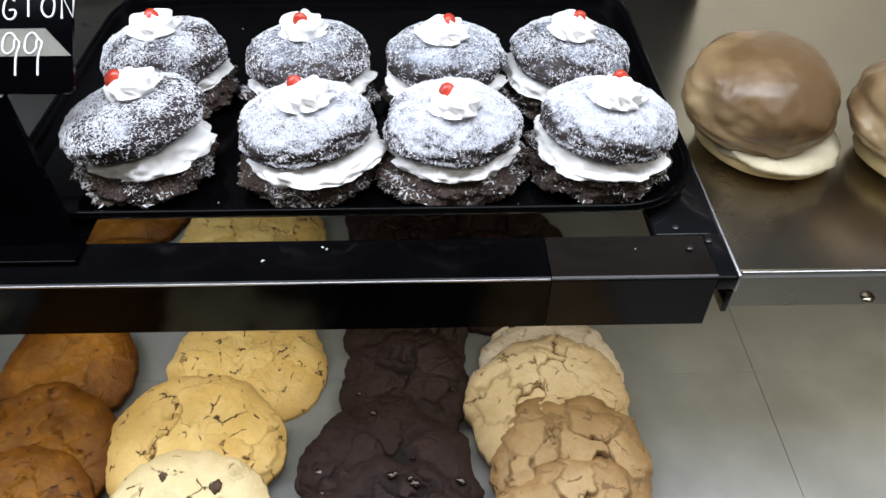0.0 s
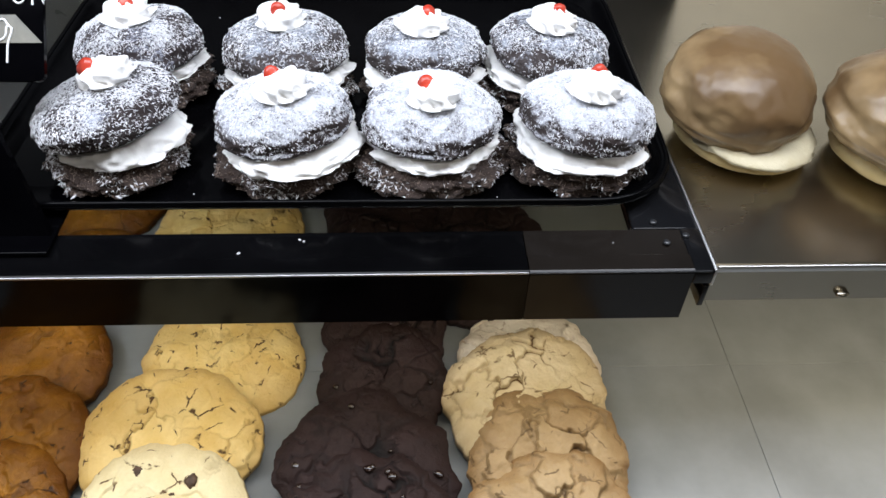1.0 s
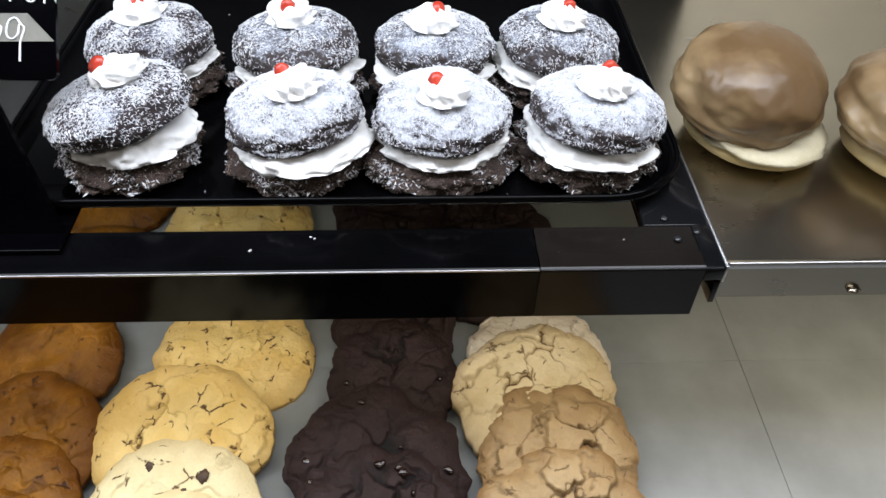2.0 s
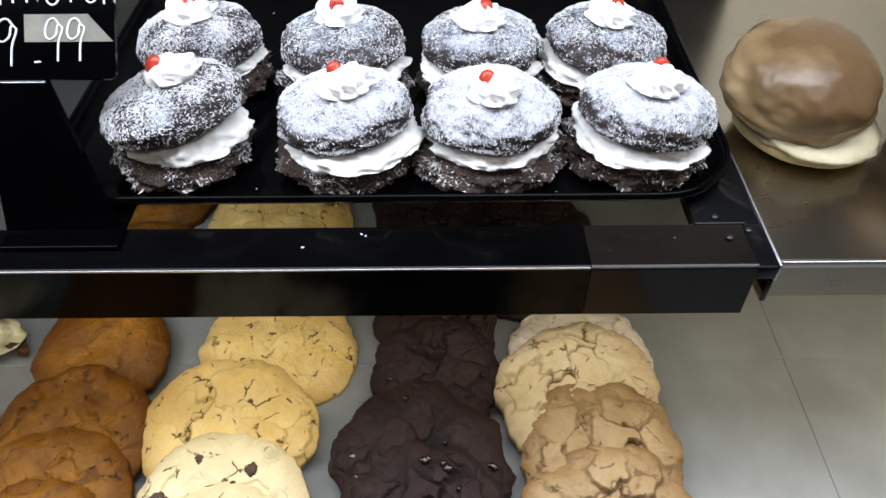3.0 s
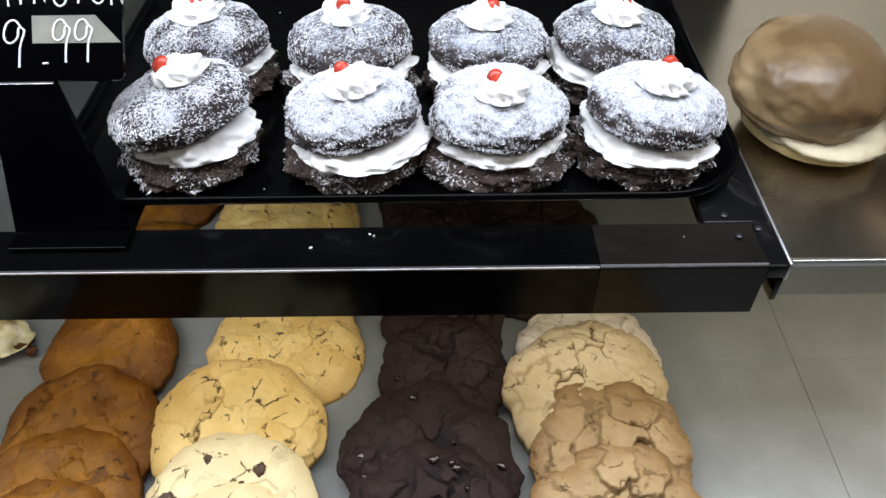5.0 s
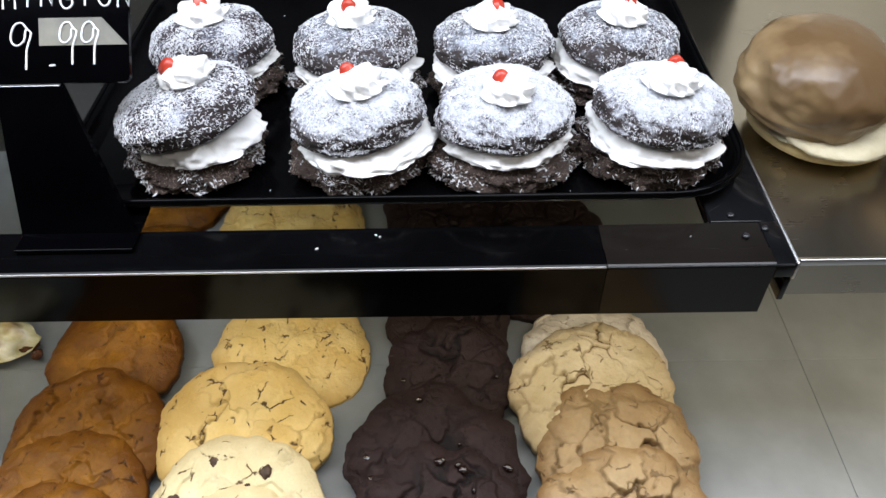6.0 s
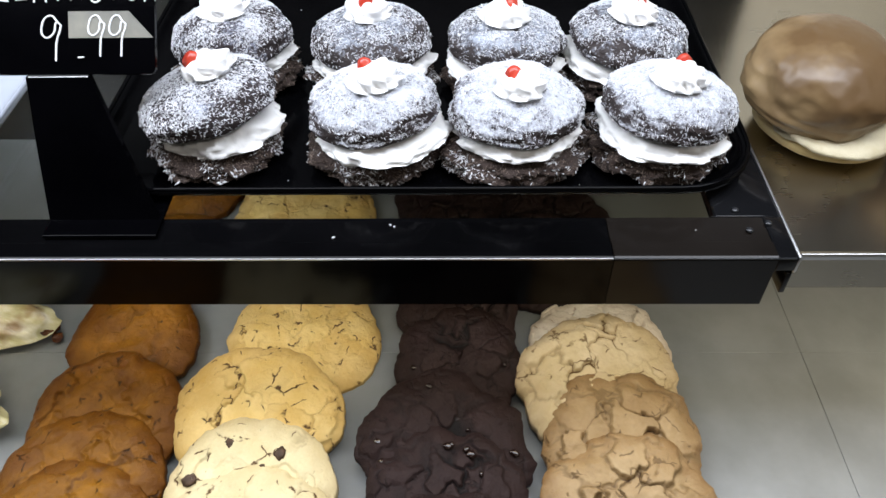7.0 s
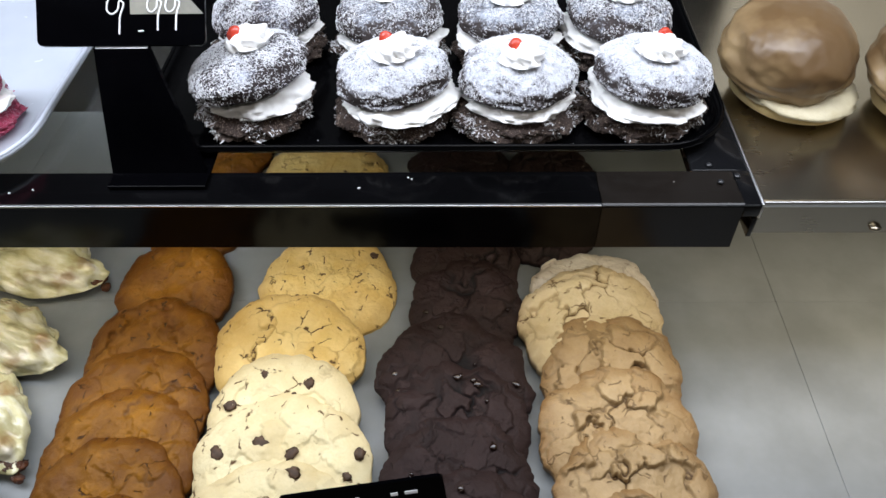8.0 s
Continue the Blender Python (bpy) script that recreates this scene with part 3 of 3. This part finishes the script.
# ---- cookies ----
def cookie_mesh(name, r, thick, seed, mat, cell, depth, width, wave=0.05, open_up=0.5, step=0.0012, seg=240, rings=84):
    """A low baked round, its crust broken into uneven plates by open cracks."""
    off = Vector((seed * 5.1, seed * 2.3, seed * 0.7))
    verts, cracks, rims, plates = [(0, 0, thick), (0, 0, 0)], [0.0, 0.0], [0.0, 1.0], [0.0, 0.0]
    for j in range(1, rings + 1):
        u = j / rings
        for i in range(seg):
            a = 2 * math.pi * i / seg
            ca, sa = math.cos(a), math.sin(a)
            edge = 1 + wave * noise.fractal(Vector((ca * 1.5, sa * 1.5, 0)) + off, 0.8, 2.0, 5)
            rr = r * edge * min(1.0, u * 1.05)
            x, y = rr * ca, rr * sa
            fall = max(0.0, (u - 0.55) / 0.45)
            z = thick * math.sqrt(max(0.0, 1 - fall ** 2.5)) * (0.80 + 0.20 * (1 - u * u))
            p = Vector((x, y, 0)) + off
            bend = Vector((noise.fractal(p * 60, 1.0, 2.0, 3), noise.fractal(p * 60 + Vector((9, 0, 0)), 1.0, 2.0, 3), 0)) * 0.30
            d, pts = noise.voronoi(p * cell + bend)[:2]
            gap = d[1] - d[0]
            here = open_up + 1.1 * noise.noise(p * 30 + Vector((3, 3, 3)))
            here = min(1.0, max(0.0, here))
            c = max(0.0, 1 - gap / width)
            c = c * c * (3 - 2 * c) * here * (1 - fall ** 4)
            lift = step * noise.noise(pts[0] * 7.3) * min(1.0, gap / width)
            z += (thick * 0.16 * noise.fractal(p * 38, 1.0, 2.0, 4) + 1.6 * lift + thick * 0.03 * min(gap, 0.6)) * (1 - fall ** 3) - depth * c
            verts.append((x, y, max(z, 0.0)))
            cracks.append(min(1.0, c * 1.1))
            rims.append(fall ** 1.5)
            plates.append(max(0.0, min(1.0, 0.4 + 0.9 * noise.noise(pts[0] * 5.7 + Vector((4, 1, 2))))) * min(1.0, 3 * gap / width + 0.2))
    verts[0] = (0, 0, sum(v[2] for v in verts[2:2 + seg]) / seg)
    faces = []
    for j in range(rings - 1):
        k = 2 + j * seg
        faces += [(k + i, k + seg + i, k + seg + (i + 1) % seg, k + (i + 1) % seg) for i in range(seg)]
    k = 2 + (rings - 1) * seg
    faces += [(0, 2 + i, 2 + (i + 1) % seg) for i in range(seg)] + [(1, k + (i + 1) % seg, k + i) for i in range(seg)]
    me = bpy.data.meshes.new(name)
    me.from_pydata(verts, [], faces)
    for key, values in (("crack", cracks), ("rim", rims), ("plate", plates)):
        me.attributes.new(key, "FLOAT", "POINT").data.foreach_set("value", values)
    me.polygons.foreach_set("use_smooth", [True] * len(faces))
    me.materials.append(mat)
    return me


def cookie(at, r, lean, seed, mat, label, group, thick=0.017, cell=42.0, depth=0.0035, width=0.16, chips=0, chip_mat=None, wave=0.05, side=0.0, open_up=0.5, step=0.0012, chips_at=(), grit=(0.55, 1.2)):
    rng = random.Random(seed * 7 + 1)
    c = thing("cookie", at, label, "cookie", group, turn=(lean, side, 0))
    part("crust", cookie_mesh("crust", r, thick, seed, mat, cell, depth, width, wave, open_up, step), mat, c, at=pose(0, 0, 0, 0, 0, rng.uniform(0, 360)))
    spots = [(math.atan2(y, x), math.hypot(x, y), rng.uniform(0.95, 1.3)) for x, y in chips_at]
    spots += [(rng.uniform(0, 2 * math.pi), r * math.sqrt(rng.uniform(0.02, 0.7)), rng.uniform(*grit)) for _ in range(chips)]
    for a, d, k in spots:
        part("chocolate_chip", lump(0.0052 * k, 0.0040 * k, 0.0013, 0.003, wob(rng.random() * 9, 0.5, 1.8), 16, 8), chip_mat or CHIP, c, at=pose(d * math.cos(a), d * math.sin(a), thick * (1.06 - 0.18 * (d / r) ** 2), 0, 0, rng.uniform(0, 180)))


def column(spots, r, mat, label, group, seed, chips=(), flat=1, sizes=(), marks=(), **kw):
    """Cookies leaning one on the next, each nearer one upon the one behind."""
    for i, (x, y) in enumerate(spots):
        lean = 3 if i < flat else 11
        cookie((x, y, DECK + (0.001 if i < flat else 0.0125)), (sizes[i] if i < len(sizes) else r * (1 + 0.03 * math.sin(seed + 2.1 * i))), lean, seed + i, mat, label, group, side=2.5 * math.sin(seed * 1.7 + i), chips=chips[i] if i < len(chips) else 0, chips_at=marks[i] if i < len(marks) else (), **kw)


column([(-0.308, 0.585), (-0.304, 0.480), (-0.300, 0.374), (-0.297, 0.290), (-0.299, 0.236), (-0.297, 0.194), (-0.296, 0.150), (-0.296, 0.103)], 0.062, GINGER, "brown ginger cookie with a cracked crust", "row of ginger cookies", 10, cell=26.0, width=0.10, depth=0.0022, open_up=0.06, wave=0.08, step=0.0032, flat=2, sizes=(0.063, 0.060, 0.054, 0.060))
column([(-0.177, 0.535), (-0.156, 0.384), (-0.180, 0.294)], 0.067, YELLOW, "golden butter cookie with fine dark slits", "row of butter cookies", 30, cell=30.0, width=0.07, depth=0.0022, open_up=0.15, wave=0.08, step=0.0026, chips=(0, 1, 0), flat=2, sizes=(0.071, 0.066, 0.0655))
column([(-0.173, 0.230), (-0.166, 0.178), (-0.166, 0.125)], 0.069, CHIPPED, "pale butter cookie with dark chocolate chips", "row of butter cookies", 33, cell=30.0, width=0.07, depth=0.0022, open_up=0.12, wave=0.08, step=0.0024, chips=(0, 2, 6), flat=0, sizes=(0.0625, 0.071, 0.069),
       marks=(((-0.015, 0.038), (0.021, 0.031), (0.008, 0.016), (-0.042, 0.012)), ((-0.017, 0.029), (0.008, 0.021), (0.060, 0.022), (-0.021, -0.004), (-0.050, 0.020))))
column([(-0.028, 0.55), (-0.032, 0.475), (-0.022, 0.405), (-0.023, 0.348), (-0.034, 0.268), (-0.032, 0.222), (-0.028, 0.174), (-0.026, 0.122)], 0.061, DARK, "dark chocolate cookie with a deeply cracked crust", "row of chocolate cookies", 50, chips=(0, 0, 0, 2, 6, 9, 12, 10), grit=(0.25, 0.8), chip_mat=GLOSSY_CHIP, cell=40.0, width=0.10, depth=0.0028, wave=0.14, open_up=0.5, step=0.0016, sizes=(0.058, 0.055, 0.053, 0.052))
column([(0.074, 0.535), (0.058, 0.466)], 0.055, DARK, "dark chocolate cookie with a deeply cracked crust", "row of chocolate cookies", 60, cell=46.0, width=0.12, depth=0.0032, wave=0.14, open_up=0.6, step=0.001)
cookie((0.097, 0.366, DECK + 0.001), 0.060, 3, 71, SUGAR, "white sugared cookie with a finely cracked crust", "row of peanut cookies", cell=36.0, width=0.05, depth=0.0026, thick=0.021, wave=0.10, open_up=0.4, step=0.0040)
cookie((0.090, 0.324, DECK + 0.0125), 0.066, 8, 72, PALE, "pale sugared cookie with a cracked crust", "row of peanut cookies", cell=34.0, width=0.085, depth=0.0032, thick=0.021, wave=0.10, open_up=0.6, step=0.0046)
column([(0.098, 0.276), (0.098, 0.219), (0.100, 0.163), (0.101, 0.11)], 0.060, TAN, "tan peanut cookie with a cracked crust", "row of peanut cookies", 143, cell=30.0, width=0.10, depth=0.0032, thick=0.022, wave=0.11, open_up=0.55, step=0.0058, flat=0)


# ---- turnovers ----
def turnover(at, turn, seed, stuffed):
    c = thing("turnover", at, "pale folded pastry with dark filling at its tip" if stuffed else "pale glossy folded pastry on the steel deck", "pastry", "folded pastries", turn=(0, 0, turn))

    def f(a, cz, sr):
        taper = 1 - 0.35 * abs(math.cos(a)) ** 3
        n = noise.fractal(Vector((math.cos(a) * sr * 3 + seed, math.sin(a) * sr * 3, cz * 2)), 1.0, 2.0, 4)
        tip = 0.22 * max(0.0, math.cos(a)) ** 10
        return (0.86 + 0.14 * n + tip) * (0.8 + 0.2 * taper), 0.005 * n + 0.002 * math.sin(a * 2)
    part("dough", lump(0.076, 0.044, 0.026, 0.017, f, 72, 30, 1.8), PASTRY, c, at=pose(0, 0, 0.016))
    if not stuffed:
        return
    rng = random.Random(seed)
    for dx, dy, k in ((0.000, 0.001, 1.0), (-0.010, -0.005, 0.8), (-0.012, 0.007, 0.7), (0.009, -0.003, 0.6), (-0.020, 0.001, 0.6)):
        part("filling", lump(0.0085 * k, 0.006 * k, 0.0042 * k, 0.006, wob(seed + 10 * k, 0.3, 1.8, 0.06), 32, 16, 2.0), FILLING, c, "dark sticky filling", at=pose(0.070 + dx, dy, 0.013 - dx * 0.35, rng.uniform(-20, 20), 18, rng.uniform(0, 90)))


for i, (x, y, a) in enumerate(((-0.449, 0.405, -14), (-0.452, 0.318, -22), (-0.434, 0.240, -42), (-0.447, 0.165, -20))):
    turnover((x, y, DECK), a, 3 + i, i % 2 == 0)


# ---- cream buns ----
def cream_bun(at, turn, seed):
    c = thing("cream_bun", at, "glazed brown cream bun with pale crumb and cream", "bun", "cream buns on the steel shelf", turn=(0, 0, turn))
    part("bottom", lump(0.047, 0.044, 0.012, 0.009, wob(seed, 0.06, 1.3), 48, 20, 2.4), BUN_SIDE, c, "pale yellow bottom half", at=pose(0.005, 0.002, 0.0095, 0, 3, 0))
    part("cream_layer", lump(0.045, 0.042, 0.009, 0.006, wob(seed + 5, 0.12, 2.2), 60, 14, 2.2), CUSTARD, c, "pale custard cream between the halves", at=pose(0.008, -0.005, 0.0160, 0, 4, 0))
    dome = wob(seed + 9, 0.08, 1.6)

    def crust(a, cz, sr):
        k, dz = dome(a, cz, sr)
        fold = (cz - 0.06 - 0.10 * math.sin(2 * a + seed)) / 0.09
        ply = (cz + 0.34 - 0.07 * math.sin(3 * a + seed)) / 0.06
        return k - 0.028 * math.exp(-fold * fold) - 0.03 * math.exp(-ply * ply) + 0.008 * max(-1.0, min(1.0, -fold)), dz
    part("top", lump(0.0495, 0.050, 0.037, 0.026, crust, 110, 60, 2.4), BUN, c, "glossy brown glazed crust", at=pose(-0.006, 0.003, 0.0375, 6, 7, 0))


cream_bun((0.2255, 0.417, 0.692), -20, 1)
cream_bun((0.329, 0.392, 0.692), 12, 2)


# ---- price cards ----
STROKES = {
    "L": (((0.1, 1), (0.05, 0.05), (0.9, 0.0)),),
    "E": (((0.9, 1), (0.1, 0.95), (0.05, 0.0), (0.9, 0.05)), ((0.08, 0.5), (0.75, 0.52))),
    "M": (((0.05, 0), (0.12, 1), (0.5, 0.4), (0.9, 1), (0.95, 0)),),
    "I": (((0.5, 1), (0.45, 0)),),
    "N": (((0.05, 0), (0.1, 1), (0.85, 0.05), (0.95, 1)),),
    "G": (((0.9, 0.85), (0.5, 1), (0.12, 0.6), (0.2, 0.1), (0.65, 0.0), (0.9, 0.4), (0.5, 0.42)),),
    "T": (((0.0, 1), (1.0, 0.95)), ((0.5, 1), (0.45, 0))),
    "O": (((0.5, 1), (0.1, 0.7), (0.15, 0.15), (0.6, 0.0), (0.92, 0.4), (0.8, 0.9), (0.5, 1)),),
    "9": (((0.95, 0.85), (0.55, 1.0), (0.08, 0.78), (0.25, 0.52), (0.7, 0.6), (0.95, 0.85), (0.85, 0.4), (0.8, 0.0)),),
    ".": (((0.2, 0.0), (0.8, 0.03)),),
}


def letter(ch, x, z, w, h, pen, parent):
    """One letter drawn with a round pen on the card."""
    cu = bpy.data.curves.new("writing", "CURVE")
    cu.dimensions, cu.bevel_depth, cu.bevel_resolution, cu.resolution_u, cu.use_fill_caps = "3D", pen, 1, 4, True
    for line in STROKES[ch]:
        sp = cu.splines.new("BEZIER")
        sp.bezier_points.add(len(line) - 1)
        for q, (a, b) in zip(sp.bezier_points, line):
            q.co = (x + a * w, -0.0006, z + b * h)
            q.handle_left_type = q.handle_right_type = "AUTO" if ch in "GO9" else "VECTOR"
    tmp = new("writing", cu)
    me = bpy.data.meshes.new_from_object(tmp.evaluated_get(bpy.context.evaluated_depsgraph_get()))
    bpy.data.objects.remove(tmp)
    bpy.data.curves.remove(cu)
    me.materials.clear()
    me.materials.append(CHALK)
    return part("writing", me, CHALK, parent, "white handwritten lettering")


def price_card():
    c = thing("price_card", (-0.2595, 0.366, 0.7735), "black price card with white handwriting on a stand", "price card")
    tip = pose(0, 0, 0, -43, 0, 0)
    bm = bmesh.new()
    loop = [bm.verts.new((x, 0, z)) for x, z in ring_loop(-0.058, 0.058, 0.0, 0.075, 0.004, 6)]
    f = bm.faces.new(loop)
    ex = bmesh.ops.extrude_face_region(bm, geom=[f])
    bmesh.ops.translate(bm, vec=(0, 0.003, 0), verts=[v for v in ex["geom"] if isinstance(v, bmesh.types.BMVert)])
    bmesh.ops.recalc_face_normals(bm, faces=bm.faces[:])
    board = part("board", bm, BLACK_CARD, c, at=tip, smooth=False)
    for i, ch in enumerate("LEMINGTON"):
        letter(ch, -0.0350 + 0.0109 * i, 0.0425 + 0.0008 * math.sin(2.2 * i), 0.0078, 0.0130 - 0.001 * (i % 2), 0.0006, board)
    for ch, x, z, w, h in (("9", -0.0095, 0.0075, 0.011, 0.0265), (".", 0.0115, 0.0095, 0.0055, 0.01), ("9", 0.0185, 0.0100, 0.0090, 0.024), ("9", 0.0310, 0.0100, 0.0090, 0.024)):
        letter(ch, x, z, w, h, 0.0006, board)
    # pale slanted strip that stands for the lamp mirrored in the card
    bm = bmesh.new()
    v = [bm.verts.new(p) for p in ((0.007, -0.0004, 0.021), (0.0572, -0.0004, 0.021), (0.043, -0.0004, 0.0365), (0.007, -0.0004, 0.0365))]
    f = bm.faces.new(v)
    ex = bmesh.ops.extrude_face_region(bm, geom=[f])
    bmesh.ops.translate(bm, vec=(0, 0.0003, 0), verts=[q for q in ex["geom"] if isinstance(q, bmesh.types.BMVert)])
    bmesh.ops.recalc_face_normals(bm, faces=bm.faces[:])
    part("reflection_strip", bm, PATCH, board, "pale strip painted as the lamp's reflection", smooth=False)
    part("clip", box(-0.018, 0.018, -0.002, 0.004, -0.0022, -0.0006, 0.0004), EDGE_STEEL, c, "bright metal clip edge")
    # the stand: a plate that widens downwards and leans forward, on a low foot
    bm = bmesh.new()
    rows = []
    for x0, x1, y, z in ((-0.019, 0.019, -0.002, -0.001), (-0.018, 0.033, -0.022, -0.033), (-0.017, 0.051, -0.046, -0.0755)):
        rows.append([bm.verts.new(p) for p in ((x0, y, z), (x1, y, z), (x1, y + 0.004, z), (x0, y + 0.004, z))])
    for p, q in zip(rows, rows[1:]):
        for i in range(4):
            bm.faces.new((p[i], p[(i + 1) % 4], q[(i + 1) % 4], q[i]))
    bm.faces.new(rows[0])
    bm.faces.new(rows[-1][::-1])
    bmesh.ops.recalc_face_normals(bm, faces=bm.faces[:])
    part("post", bm, BLACK_CARD, c, smooth=False)
    part("foot", box(-0.017, 0.053, -0.060, 0.0, -0.0780, -0.0750, 0.001), BLACK_CARD, c)


def deck_card():
    c = thing("price_card", (-0.090, 0.132, DECK + 0.012), "small black price card with white marks", "price card")
    bm = bmesh.new()
    loop = [bm.verts.new((x, 0, z)) for x, z in ring_loop(-0.058, 0.058, 0.0, 0.06, 0.004, 6)]
    f = bm.faces.new(loop)
    ex = bmesh.ops.extrude_face_region(bm, geom=[f])
    bmesh.ops.translate(bm, vec=(0, 0.003, 0), verts=[v for v in ex["geom"] if isinstance(v, bmesh.types.BMVert)])
    bmesh.ops.recalc_face_normals(bm, faces=bm.faces[:])
    board = part("board", bm, BLACK_CARD, c, at=pose(0, 0, 0, -20, -6, 6), smooth=False)
    for x, w in ((-0.012, 0.010), (-0.03, 0.006), (0.02, 0.005), (0.03, 0.009)):
        part("writing_bar", box(x, x + w, -0.0006, -0.0001, 0.048, 0.0505), CHALK, board, "white chalk mark", smooth=False)


price_card()
deck_card()


# ---- crumbs ----
def crumbs(name, count, area, z, mat, label, seed, size=0.0011):
    rng = random.Random(seed)
    bm = bmesh.new()
    spots = count if isinstance(count, list) else [(rng.uniform(area[0], area[1]), rng.uniform(area[2], area[3])) for _ in range(count)]
    for x, y in spots:
        k = size * rng.uniform(0.4, 1.3)
        m = Matrix.LocRotScale((x, y, z + k * 0.3), Euler((rng.random() * 6, rng.random() * 6, 0)), (k, k * rng.uniform(0.5, 1), k * 0.6))
        bmesh.ops.create_icosphere(bm, subdivisions=1, radius=1, matrix=m)
    solid(name, bm, mat, label, "crumbs", kind="stuff", smooth=False)


crumbs("tray_crumb", 18, (-0.25, 0.15, 0.352, 0.60), SHELF + 0.003, FLAKE, "white coconut crumbs scattered on the black tray", 1, 0.0008)
crumbs("rail_crumb", [(-0.212, 0.329), (-0.209, 0.3275), (-0.065, 0.318), (-0.0625, 0.3165), (-0.099, 0.307), (-0.109, 0.297), (0.081, 0.302), (0.121, 0.313), (-0.33, 0.306), (-0.345, 0.302)], None, SHELF + 0.0003, FLAKE, "white coconut crumbs on the shelf rail", 2, 0.0011)
crumbs("plate_crumb", 26, (-0.44, -0.372, 0.34, 0.43), SHELF + 0.003, PINK_FLAKE, "pink crumbs on the white plate", 3, 0.0012)
